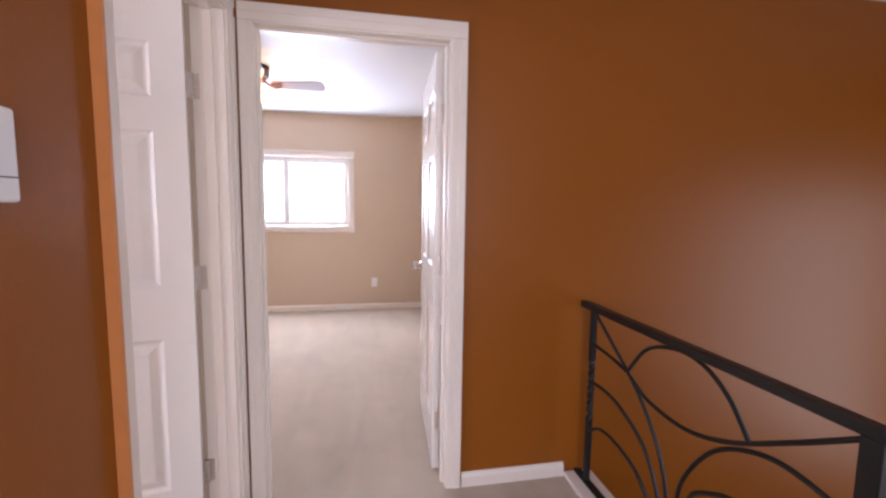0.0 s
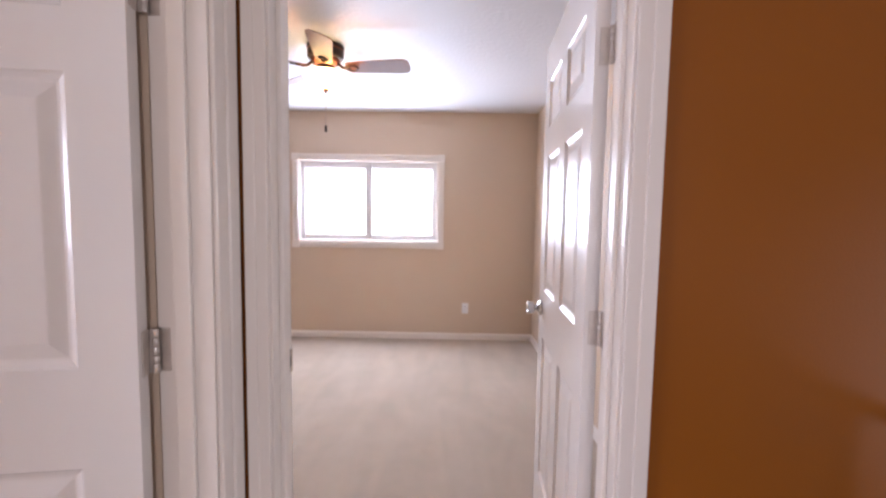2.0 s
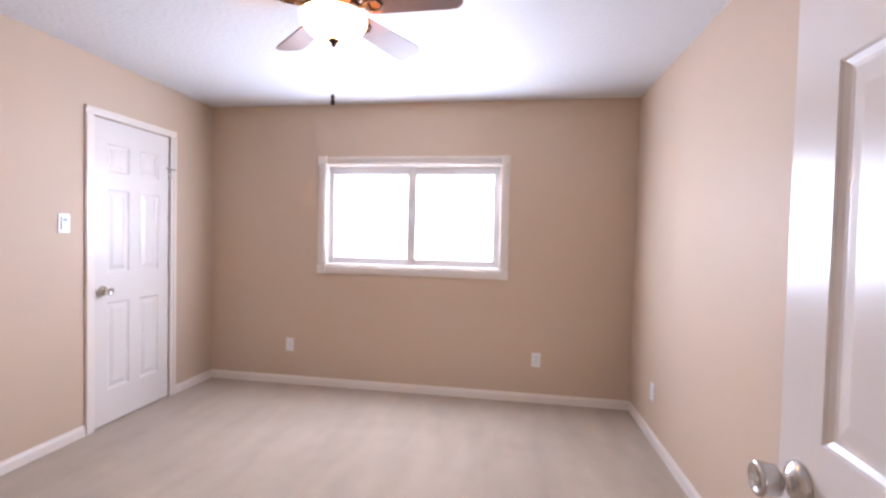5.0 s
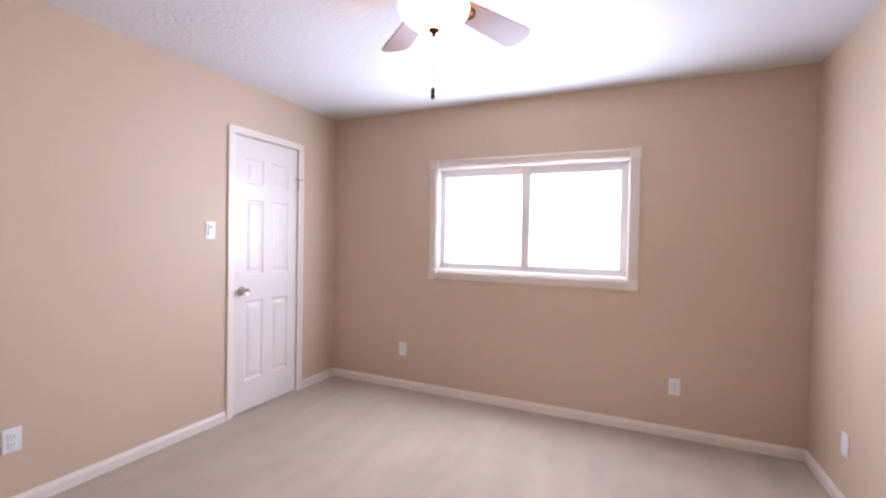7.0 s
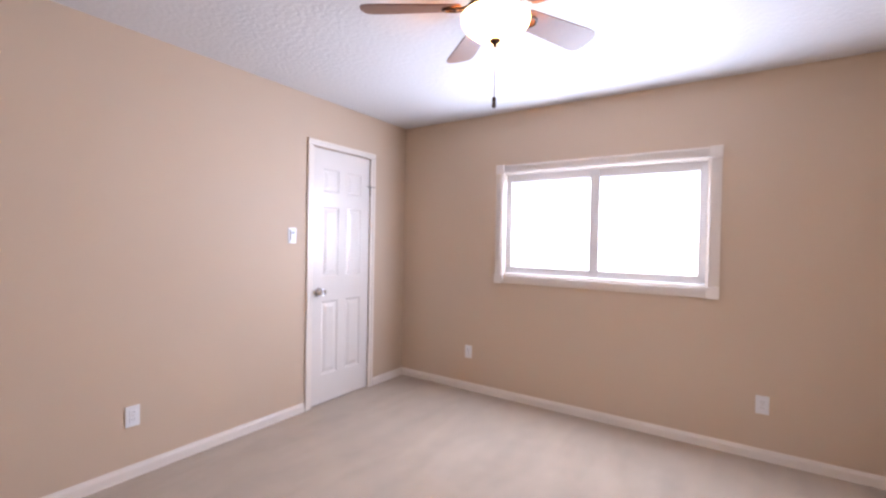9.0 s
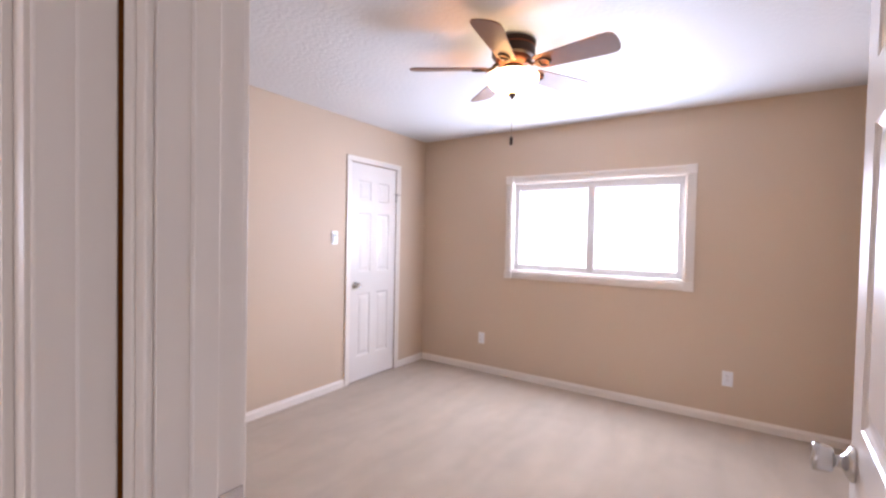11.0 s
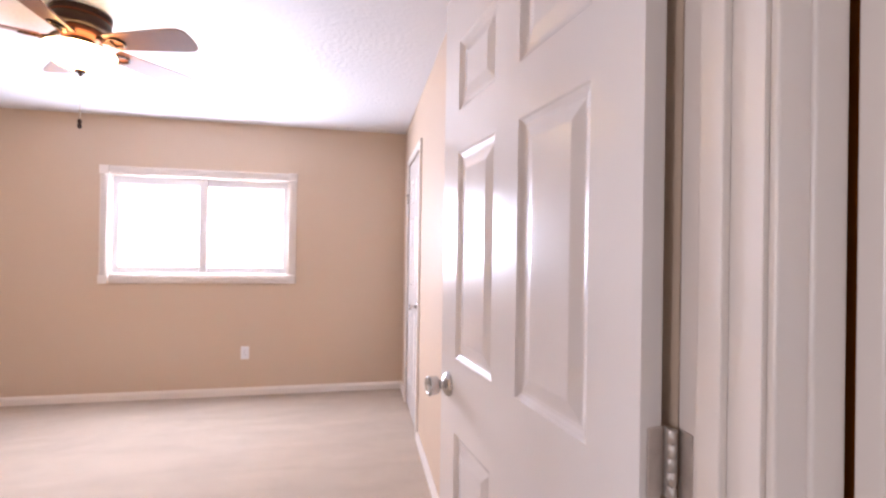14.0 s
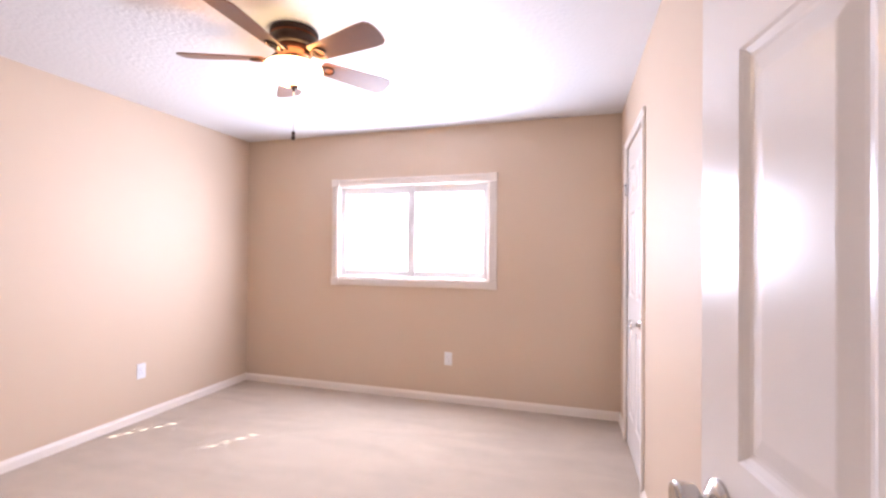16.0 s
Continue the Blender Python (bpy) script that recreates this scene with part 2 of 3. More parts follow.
wall("wall_north_b", "beige painted bedroom wall with a closet door",
     [(a, b, BY1, HY - 0.002, c, d) for a, b, c, d in cut(BX0 - T, BX1 - 0.002, 0, 0, [(*CB, 0, DH)])] + [(CB[0] - 0.05, CB[1] + 0.05, HY, HY + 0.03, 0, DH + 0.05)])
wall("wall_west_b", "beige painted bedroom wall with a wide window", [(BX0 - 0.15, BX0, a, b, c, d) for a, b, c, d in cut(BY0 - T, BY1, 0, 0, [WB])])
wall("wall_south_b", "plain beige painted bedroom wall", [(BX0, BX1, BY0 - T, BY0, 0, H)])
# unseen south wall; its opening is made up to let the hall fill in
tagged(part("wall_hall_south", (lambda bm: ([box(bm, a, b, SOUTH - T, SOUTH, c, d) for a, b, c, d in cut(HX, EAST + T, 0, 0, [(2.45, 3.75, 0.75, 2.15)], LOW)], bm)[1])(bmesh.new()), BROWN), "brown painted hall wall with an added opening for the fill lamp", "wall", kind="structure")
tagged(quick("wall_hall_east", [(EAST, EAST + T, SOUTH, 0.2, LOW, H), (EAST, EAST + T, 1.8, HY, LOW, H), (EAST, EAST + T, 0.2, 1.8, LOW, -0.85), (EAST, EAST + T, 0.2, 1.8, 1.55, H)], BROWN),
       "brown painted stairwell wall with a window opening", "wall", kind="structure")
tagged(quick("wall_stairwell", [(VOID - 0.12, VOID - 0.02, SOUTH, HY, LOW, -0.25)], BROWN), "brown painted wall under the hall floor", "wall", kind="structure")

tagged(quick("ceiling_a", [(AX0 - T, AX1 + T, AY0 - 0.05, AY1 + 0.15, H, H + 0.12)], CEIL), "white textured bedroom ceiling", "ceiling", kind="structure")
tagged(quick("ceiling_b", [(BX0 - 0.15, BX1 + 0.05, BY0 - T, HY, H, H + 0.12)], CEIL), "white textured bedroom ceiling", "ceiling", kind="structure")
tagged(quick("ceiling_hall", [(BX1 + 0.052, EAST + T, SOUTH - T, AY0 - 0.052, H, H + 0.12)], CEIL), "white hall ceiling", "ceiling", kind="structure")
tagged(quick("floor", [(BX0 - 0.15, VOID, BY0 - 0.4, AY1 + 0.15, -0.25, FLOOR)], CARPET), "beige cut-pile carpet with faint vacuum marks", "carpet", kind="structure")
tagged(quick("floor_lower", [(VOID - 0.12, EAST + T, SOUTH, HY, LOW - 0.2, LOW)], CARPET), "beige carpet at the foot of the stairwell", "floor", kind="structure")
bm = bmesh.new()
bmesh.ops.create_grid(bm, x_segments=1, y_segments=1, size=600)
bmesh.ops.translate(bm, verts=bm.verts, vec=(0, 0, LOW - 0.3))
tagged(part("ground", bm, mat("dry_ground", (0.25, 0.22, 0.17), 0.9, vary=0.2, scale=0.5)), "dry pale ground outside the house", "ground", kind="structure")


# ---- baseboards ----
def baseboard(x0, y0, x1, y1, nx, ny):
    """Moulded board along a wall face; (nx, ny) points into the room."""
    prof = ((0.0, 0.0), (0.014, 0.0), (0.014, 0.074), (0.011, 0.084), (0.0075, 0.088), (0.006, 0.097), (0.0, 0.097))
    bm = bmesh.new()
    rows = [[bm.verts.new((x + nx * d, y + ny * d, z)) for d, z in prof] for x, y in ((x0, y0), (x1, y1))]
    for i in range(len(prof)):
        j = (i + 1) % len(prof)
        bm.faces.new((rows[0][i], rows[0][j], rows[1][j], rows[1][i]))
    bm.faces.new(rows[0]), bm.faces.new(rows[1])
    bmesh.ops.recalc_face_normals(bm, faces=bm.faces)
    return tagged(part("baseboard", bm, TRIM), "white painted moulded baseboard", "baseboard", kind="structure")


CW = 0.068
baseboard(AX0, AY1, AX1, AY1, 0, -1)
baseboard(AX0, AY0, AX0, CA[0] - CW, 1, 0)
baseboard(AX0, CA[1] + CW, AX0, AY1, 1, 0)
baseboard(AX1, AY0, AX1, AY1, -1, 0)
baseboard(AX0, AY0, DAX0 - CW, AY0, 0, 1)
baseboard(DAX1 + CW, AY0, AX1, AY0, 0, 1)
baseboard(BX0, BY0, BX0, BY1, 1, 0)
baseboard(BX0, BY0, BX1, BY0, 0, 1)
baseboard(BX0, BY1, CB[0] - CW, BY1, 0, -1)
baseboard(CB[1] + CW, BY1, BX1, BY1, 0, -1)
baseboard(BX1, BY0, BX1, DBY0 - CW, -1, 0)
baseboard(DAX1 + 0.005 + CW + 0.004, HY, 3.645, HY, 0, -1)
baseboard(HX, SOUTH, HX, DBY0 - CW - 0.008, 1, 0)
baseboard(HX, SOUTH, VOID - 0.06, SOUTH, 0, 1)


# ---- door frames, in the wall's own axes: x along the wall, y into it, z up ----
def casing_bar(bm, u0, u1, z0, z1, flat, upright, outer=1):
    """One moulded casing strip proud of the wall face at y = 0, with a raised band along its outer edge."""
    box(bm, u0, u1, -0.010 - flat, 0.0, z0, z1, 0.003)
    if upright:
        w = u1 - u0
        a, b = (u0 + 0.46 * w, u1 - 0.002) if outer > 0 else (u0 + 0.002, u1 - 0.46 * w)
        box(bm, a, b, -0.0155 - flat, -0.009 - flat, z0, z1 - 0.002, 0.003)
    else:
        h = z1 - z0
        box(bm, u0 + 0.002, u1 - 0.002, -0.0155 - flat, -0.009 - flat, z0 + 0.46 * h, z1 - 0.002, 0.003)


def door_frame(name, m, width, thick, label, both=True, stop=True, left=CW, right=CW):
    top = empty(name, m, label, "door frame", kind="structure")
    for side, y, s in ((0, 0.0, 1), (1, thick, -1)) if both else ((0, 0.0, 1),):
        for n_, a, b in (("casing_side", -0.005 - left, -0.005), ("casing_side", width + 0.005, width + 0.005 + right)):
            bm = bmesh.new()
            casing_bar(bm, a, b, 0.0, DH + 0.005, 0.001, True, -1 if a < 0 else 1)
            if s < 0:
                bmesh.ops.scale(bm, verts=bm.verts, vec=(1, -1, 1))
                bmesh.ops.reverse_faces(bm, faces=bm.faces)
            bmesh.ops.translate(bm, verts=bm.verts, vec=(0, y, 0))
            part(n_, bm, TRIM, top)
        bm = bmesh.new()
        casing_bar(bm, -0.005 - left, width + 0.005 + right, DH + 0.006, DH + 0.006 + (CW if both else 0.046), 0.001, False)
        if s < 0:
            bmesh.ops.scale(bm, verts=bm.verts, vec=(1, -1, 1))
            bmesh.ops.reverse_faces(bm, faces=bm.faces)
        bmesh.ops.translate(bm, verts=bm.verts, vec=(0, y, 0))
        part("casing_head", bm, TRIM, top)
    quick("jamb", [(-0.0178, 0, 0.0, thick, 0, DH)], TRIM, top, bevel=0.001)
    quick("jamb", [(width, width + 0.0178, 0.0, thick, 0, DH)], TRIM, top, bevel=0.001)
    quick("head_jamb", [(-0.0178, width + 0.0178, 0.0, thick, DH + 0.0005, DH + 0.0178)], TRIM, top, bevel=0.001)
    if stop:
        s0, s1 = thick - 0.075, thick - 0.040
        quick("door_stop", [(0, 0.011, s0, s1, 0, DH - 0.011)], TRIM, top, bevel=0.002)
        quick("door_stop", [(width - 0.011, width, s0, s1, 0, DH - 0.011)], TRIM, top, bevel=0.002)
        quick("door_stop", [(0, width, s0, s1, DH - 0.0105, DH)], TRIM, top, bevel=0.002)
    return top


frame_a = door_frame("door_frame_1", pose(DAX0, HY, 0), DAX1 - DAX0, AY0 - HY, "white painted moulded door frame with a steel strike plate", left=0.0525)
# the strike plate on the latch jamb
strike = part("strike_plate", (lambda bm: (box(bm, 0.0, 0.0022, 0.080, 0.117, 0.940, 1.000, 0.0008), bm)[1])(bmesh.new()), NICKEL, frame_a, "satin steel strike plate")
part("latch_hole", (lambda bm: (box(bm, 0.0015, 0.0032, 0.089, 0.104, 0.957, 0.983), bm)[1])(bmesh.new()), DARK, strike)
frame_b = door_frame("door_frame_2", pose(HX, DBY0, 0, 0, 0, 90), DBY1 - DBY0, HX - BX1, "white painted moulded door frame in the hall corner", right=0.083)
# orange strip along the outer edge of the near casing
quick("edge_strip", [(-0.0765, -0.0733, -0.024, -0.001, 0, DH + 0.01), (-0.0733, -0.066, -0.024, -0.0175, 0, DH + 0.01)], mat("orange_edge", (0.62, 0.24, 0.075), 0.4, vary=0.1, scale=20), frame_b, "orange edge strip on the casing")
door_frame("door_frame_3", pose(AX0, CA[0], 0, 0, 0, 90), CA[1] - CA[0], T, "white painted moulded closet door frame", both=False, stop=False, left=0.058, right=0.058)
door_frame("door_frame_4", pose(CB[1], BY1, 0) @ pose(CB[0] - CB[1], 0, 0), CB[1] - CB[0], T - 0.012, "white painted moulded closet door frame", both=False, stop=False, left=0.058, right=0.058)


# ---- six-panel doors: hinge edge on x = 0, face one on y = 0, face two on y = depth ----
def door_panel(bm, x0, x1, z0, z1, depth):
    for y, s in ((0.0, 1), (depth, -1)):
        rings = []
        for inset, d in ((0.0, 0.0), (0.004, 0.0035), (0.013, 0.0075), (0.019, 0.0085), (0.024, 0.0078), (0.047, 0.0022), (0.050, 0.0018)):
            rings.append([bm.verts.new((x, y + s * d, z)) for x, z in ((x0 + inset, z0 + inset), (x1 - inset, z0 + inset), (x1 - inset, z1 - inset), (x0 + inset, z1 - inset))])
        for a, b in zip(rings, rings[1:]):
            for i in range(4):
                bm.faces.new((a[i], a[(i + 1) % 4], b[(i + 1) % 4], b[i]) if s > 0 else (b[i], b[(i + 1) % 4], a[(i + 1) % 4], a[i]))
        bm.faces.new(rings[-1] if s > 0 else rings[-1][::-1])


def knob(parent, x, z, y, s):
    """A turned round knob with its rose, standing out along s * y."""
    prof = ((0.033, 0.0), (0.0335, 0.003), (0.031, 0.008), (0.024, 0.013), (0.0145, 0.018), (0.011, 0.022), (0.0105, 0.029), (0.0195, 0.031), (0.0235, 0.034),
            (0.0268, 0.056), (0.0265, 0.060), (0.0240, 0.0625), (0.0195, 0.0625), (0.0180, 0.0605), (0.002, 0.060))
    bm = bmesh.new()
    lathe(bm, prof, 28)
    bmesh.ops.rotate(bm, verts=bm.verts, matrix=Matrix.Rotation(radians(-90 * s), 3, "X"))
    bmesh.ops.translate(bm, verts=bm.verts, vec=(x, y, z))
    k = part("knob", bm, NICKEL, parent, "satin nickel round door knob")
    return k


def hinge(parent, z, y, x):
    """Butt hinge at the pivot corner: a leaf on the door edge, a leaf towards the jamb, and the knuckle."""
    bm = bmesh.new()
    box(bm, -0.0016, 0.0006, -0.001, 0.024, z - 0.045, z + 0.045, 0.0008)
    h = part("hinge", bm, HINGE, parent, "nickel butt hinge with a worn leaf")
    bm = bmesh.new()
    for i in range(5):
        lathe(bm, ((0.0058, z - 0.045 + i * 0.018), (0.0062, z - 0.0445 + i * 0.018), (0.0062, z - 0.0278 + i * 0.018), (0.0058, z - 0.0273 + i * 0.018)), 12, (x, y))
    if x < -0.005:
        box(bm, x, 0.0, y - 0.001, y + 0.001, z - 0.045, z + 0.045)
    part("knuckle", bm, HINGE, h)
    return h


def panel_door(name, m, width, label, group="", knobs=(1, -1), knob_z=0.962, hinges=True, knuckle_y=None, knuckle_x=-0.0035):
    top = empty(name, m, label, "door", group, "structure")
    depth, low, high = 0.035, FLOOR + 0.010, DH - 0.004
    st = 0.106 if width > 0.7 else 0.095
    mid = 0.104 if width > 0.7 else 0.085
    pw = (width - 2 * st - mid) / 2
    cols = [(st, st + pw), (st + pw + mid, st + 2 * pw + mid)]
    rows = [(0.26, 0.845), (1.042, 1.592), (1.705, 1.89)]
    bm = bmesh.new()
    for a, b in ((0.001, st), (st + pw, st + pw + mid), (st + 2 * pw + mid, width - 0.001)):
        box(bm, a, b, 0, depth, low, high)
    for a, b in cols:
        for c, d in ((low, rows[0][0]), (rows[0][1], rows[1][0]), (rows[1][1], rows[2][0]), (rows[2][1], high)):
            box(bm, a, b, 0, depth, c, d)
    bmesh.ops.remove_doubles(bm, verts=bm.verts, dist=0.0001)
    part("slab", bm, WHITE, top)
    for a, b in cols:
        for c, d in rows:
            bm = bmesh.new()
            door_panel(bm, a, b, c, d, depth)
            part("panel", bm, WHITE, top)
    for s in knobs:
        knob(top, width - 0.062, knob_z, 0.0 if s < 0 else depth, s)
    part("latch_plate", (lambda bm: (box(bm, width - 0.0034, width - 0.0016, 0.006, 0.029, knob_z - 0.03, knob_z + 0.03, 0.0006), bm)[1])(bmesh.new()), NICKEL, top)
    if hinges:
        for z in (0.29, 1.062, 1.765):
            hinge(top, z, knuckle_y if knuckle_y is not None else depth + 0.004, knuckle_x)
    return top


def jamb_leaf(parent, x, y0, y1, z):
    part("hinge_leaf", (lambda bm: (box(bm, x - 0.0012, x + 0.0012, y0, y1, z - 0.045, z + 0.045, 0.0006), bm)[1])(bmesh.new()), HINGE, parent, "nickel hinge leaf on the jamb")


# first bedroom: pin on the room corner of the right jamb; open a little past square
# local x runs from the hinge to the latch; y = depth is the face on the hinge-pin side
ANGLE_A, ANGLE_B = 93.7, 81.0


# both doors swing away from the hall, clockwise seen from above for one facing them
panel = pose(DAX1 + 0.002, AY0 + 0.010, 0, 0, 0, 180 - ANGLE_A)
door_a = panel_door("door_1", panel @ pose(0.012, 0.006, 0), DAX1 - DAX0 - 0.008, "white six-panel bedroom door standing wide open", knuckle_y=-0.004, knuckle_x=-0.0095)
panel = pose(BX1 + 0.009, DBY1 - 0.009, 0, 0, 0, 270 - ANGLE_B)
door_b = panel_door("door_2", panel @ pose(0.019, 0.006, 0), DBY1 - DBY0 - 0.018, "white six-panel bedroom door standing open", knuckle_y=-0.004, knuckle_x=-0.0125)
for z in (0.29, 1.062, 1.765):
    jamb_leaf(frame_a, DAX1 - DAX0 - 0.0005, 0.090, 0.113, z)
    jamb_leaf(frame_b, DBY1 - DBY0 - 0.0005, 0.090, 0.113, z)
# closets: shut, face a little back from the wall face, knob towards the room
door_c = panel_door("door_3", pose(AX0 - 0.004, CA[1] - 0.001, 0, 0, 0, 270) @ pose(0, -0.035, 0), CA[1] - CA[0] - 0.002, "white six-panel closet door, shut", knobs=(1,), knob_z=0.925, knuckle_y=0.041)
door_d = panel_door("door_4", pose(CB[0] + 0.001, BY1 + 0.004, 0), CB[1] - CB[0] - 0.002, "white six-panel closet door, shut", knobs=(-1,), knob_z=0.93, knuckle_y=-0.006)


def flip_latch(parent, m):
    """The small sprung bar at the top of the closet door's hinge side."""
    bm = bmesh.new()
    tube(bm, [(-0.055, -0.022, 0), (0.045, -0.022, 0)], 0.004)
    tube(bm, [(0.0, 0.0, 0), (0.0, -0.024, 0)], 0.004)
    tube(bm, [(0.0, -0.012, -0.075), (0.0, -0.012, 0.0)], 0.005)
    bmesh.ops.transform(bm, verts=bm.verts, matrix=m)
    part("hinge_pin_stop", bm, NICKEL, parent, "nickel hinge-pin door stop")


flip_latch(door_c, pose(0.0, 0.037, 1.80, 0, 0, 180))
flip_latch(door_d, pose(0.0, -0.002, 1.80))


# ---- windows, in the wall's own axes ----
def window(name, m, op, label):
    top = empty(name, m, label, "window", kind="structure")
    u0, u1, z0, z1 = op
    w = 0.072
    for n_, b, lines in (("casing_side", (u0 - w, u0, z0, z1), 1), ("casing_side", (u1, u1 + w, z0, z1), 1), ("casing_head", (u0, u1, z1, z1 + w), 0), ("casing_sill", (u0, u1, z0 - w, z0), 0)):
        bm = bmesh.new()
        a, c, d, e = b
        box(bm, a, c, -0.012, 0.0, d, e, 0.002)
        for k in range(4):
            f = 0.14 + 0.19 * k
            if lines:
                box(bm, a + f * w, a + (f + 0.11) * w, -0.0185, -0.011, d, e, 0.0015)
            else:
                box(bm, a, c, -0.0185, -0.011, d + f * w, d + (f + 0.11) * w, 0.0015)
        part(n_, bm, TRIM, top, "white fluted casing board")
    for a in (u0 - w - 0.003, u1 + 0.0005):
        for d in (z0 - w - 0.003, z1 + 0.0005):
            quick("corner_block", [(a, a + w + 0.0025, -0.0235, 0.0, d, d + w + 0.0025)], TRIM, top, bevel=0.003)
    quick("reveal", [(u0, u0 + 0.008, 0, 0.11, z0, z1), (u1 - 0.008, u1, 0, 0.11, z0, z1), (u0 + 0.008, u1 - 0.008, 0, 0.11, z1 - 0.008, z1)], TRIM, top)
    quick("window_sill", [(u0 + 0.008, u1 - 0.008, -0.004, 0.11, z0, z0 + 0.010)], TRIM, top, bevel=0.002)
    um = (u0 + u1) / 2
    # the sliding sash stands a little nearer the room than the fixed one
    for a, b, fl, fr, y in ((u0 + 0.002, um + 0.032, 0.051, 0.064, 0.030), (um - 0.030, u1 - 0.002, 0.062, 0.051, 0.042)):
        c, d = z0 + 0.016, z1 - 0.004
        bm = bmesh.new()
        for q in ((a, a + fl, c, d), (b - fr, b, c, d), (a + fl, b - fr, c, c + 0.050), (a + fl, b - fr, d - 0.066, d)):
            box(bm, q[0], q[1], y, y + 0.011, q[2], q[3], 0.002)
        # glazing bead round the pane
        for q in ((a + fl - 0.010, a + fl - 0.002, c + 0.042, d - 0.058), (b - fr + 0.002, b - fr + 0.010, c + 0.042, d - 0.058),
                  (a + fl - 0.010, b - fr + 0.010, c + 0.040, c + 0.047), (a + fl - 0.010, b - fr + 0.010, d - 0.064, d - 0.057)):
            box(bm, q[0], q[1], y - 0.004, y + 0.001, q[2], q[3], 0.001)
        s = part("sash", bm, VINYL, top, "white vinyl sliding sash")
        p = quick("pane", [(a + fl, b - fr, y + 0.060, y + 0.064, c + 0.05, d - 0.066)], GLASS, s)
        p.visible_shadow = False
    bm = bmesh.new()
    box(bm, um + 0.002, um + 0.014, 0.018, 0.029, (z0 + z1) / 2 - 0.03, (z0 + z1) / 2 + 0.03, 0.003)
    part("sash_lock", bm, VINYL, top, "white sash latch")
    return top


def shade(name, m, op, holes, label):
    """Closed pleated shade behind the sashes; holes: (u, z) of its cord holes."""
    u0, u1, z0, z1 = op[0] + 0.010, op[1] - 0.010, op[2] + 0.012, op[3] - 0.010
    top = empty(name, m, label, "window shade")
    us = sorted([u0, u1] + [u + e for u, _ in holes for e in (-0.023, 0.023)])
    zs = [z0 + 0.019 * i for i in range(int((z1 - z0) / 0.019) + 1)] + [z1]
    zs = sorted(zs + [z + e for _, z in holes for e in (-0.017, 0.017)])
    bm = bmesh.new()
    grid = [[bm.verts.new((u, 0.084 + 0.003 * abs(((z - z0) / 0.019) % 2 - 1), z)) for u in us] for z in zs]
    for i in range(len(zs) - 1):
        for k in range(len(us) - 1):
            uc, zc = (us[k] + us[k + 1]) / 2, (zs[i] + zs[i + 1]) / 2
            if not any(abs(uc - u) < 0.023 and abs(zc - z) < 0.017 for u, z in holes):
                bm.faces.new((grid[i][k], grid[i][k + 1], grid[i + 1][k + 1], grid[i + 1][k]))
    part("pleated_fabric", bm, SHADE, top)
    quick("head_rail", [(u0, u1, 0.072, 0.080, z1 - 0.026, z1 - 0.001)], VINYL, top, bevel=0.003)
    quick("bottom_rail", [(u0, u1, 0.072, 0.080, z0 - 0.001, z0 + 0.016)], VINYL, top, bevel=0.003)
    return top


MA, MB = pose(0, AY1, 0), pose(BX0, 0, 0, 0, 0, 90)
window("window_1", MA, WA, "white fluted-trim sliding window glowing with daylight")
window("window_2", MB, WB, "white fluted-trim sliding window glowing with daylight")
shade("window_shade", MA, WA, (), "closed white pleated shade glowing in daylight")
# each cord hole lets one spot of sun onto the carpet
SPOTS = [(-0.122 - 0.074 * i, -0.952 + 0.047 * i) for i in range(5)] + [(-0.208 - 0.077 * i, -0.192 + 0.046 * i) for i in range(4)]
CORDS = [(y + SLANT * (x - BX0 + 0.0855), FLOOR + CLIMB * math.hypot(1, SLANT) * (x - BX0 + 0.0855)) for x, y in SPOTS]
shade("window_shade", MB, WB, CORDS, "closed white pleated shade glowing with sunlight")


# ---- wall plates, in the wall's own axes ----
def plate(name, m, label, group, kind):
    top = empty(name, m, label, name.replace("_", " "), group)
    w, h = (0.070, 0.114)
    quick("cover_plate", [(-w / 2, w / 2, -0.006, 0.0, -h / 2, h / 2)], PLATE, top, bevel=0.003)
    if kind == "outlet":
        for z in (-0.0195, 0.0195):
            r = quick("receptacle", [(-0.0165, 0.0165, -0.0085, -0.004, z - 0.0145, z + 0.0145)], PLATE, top, bevel=0.002)
            quick("slot", [(-0.0075, -0.0055, -0.0089, -0.008, z - 0.002, z + 0.006), (0.0055, 0.0075, -0.0089, -0.008, z - 0.002, z + 0.006)], DARK, r)
        quick("screw", [(-0.003, 0.003, -0.0072, -0.005, -0.003, 0.003)], NICKEL, top, bevel=0.001)
    elif kind == "switch":
        quick("rocker", [(-0.0165, 0.0165, -0.0085, -0.004, -0.033, 0.033)], PLATE, top, bevel=0.002)
    else:
        quick("control_face", [(-0.020, 0.020, -0.013, -0.004, -0.035, 0.040)], PLATE, top, bevel=0.003)
        quick("sensor_window", [(-0.012, 0.012, -0.0138, -0.0125, 0.012, 0.030)], mat("grey_window", (0.25, 0.27, 0.30), 0.3), top)
    return top


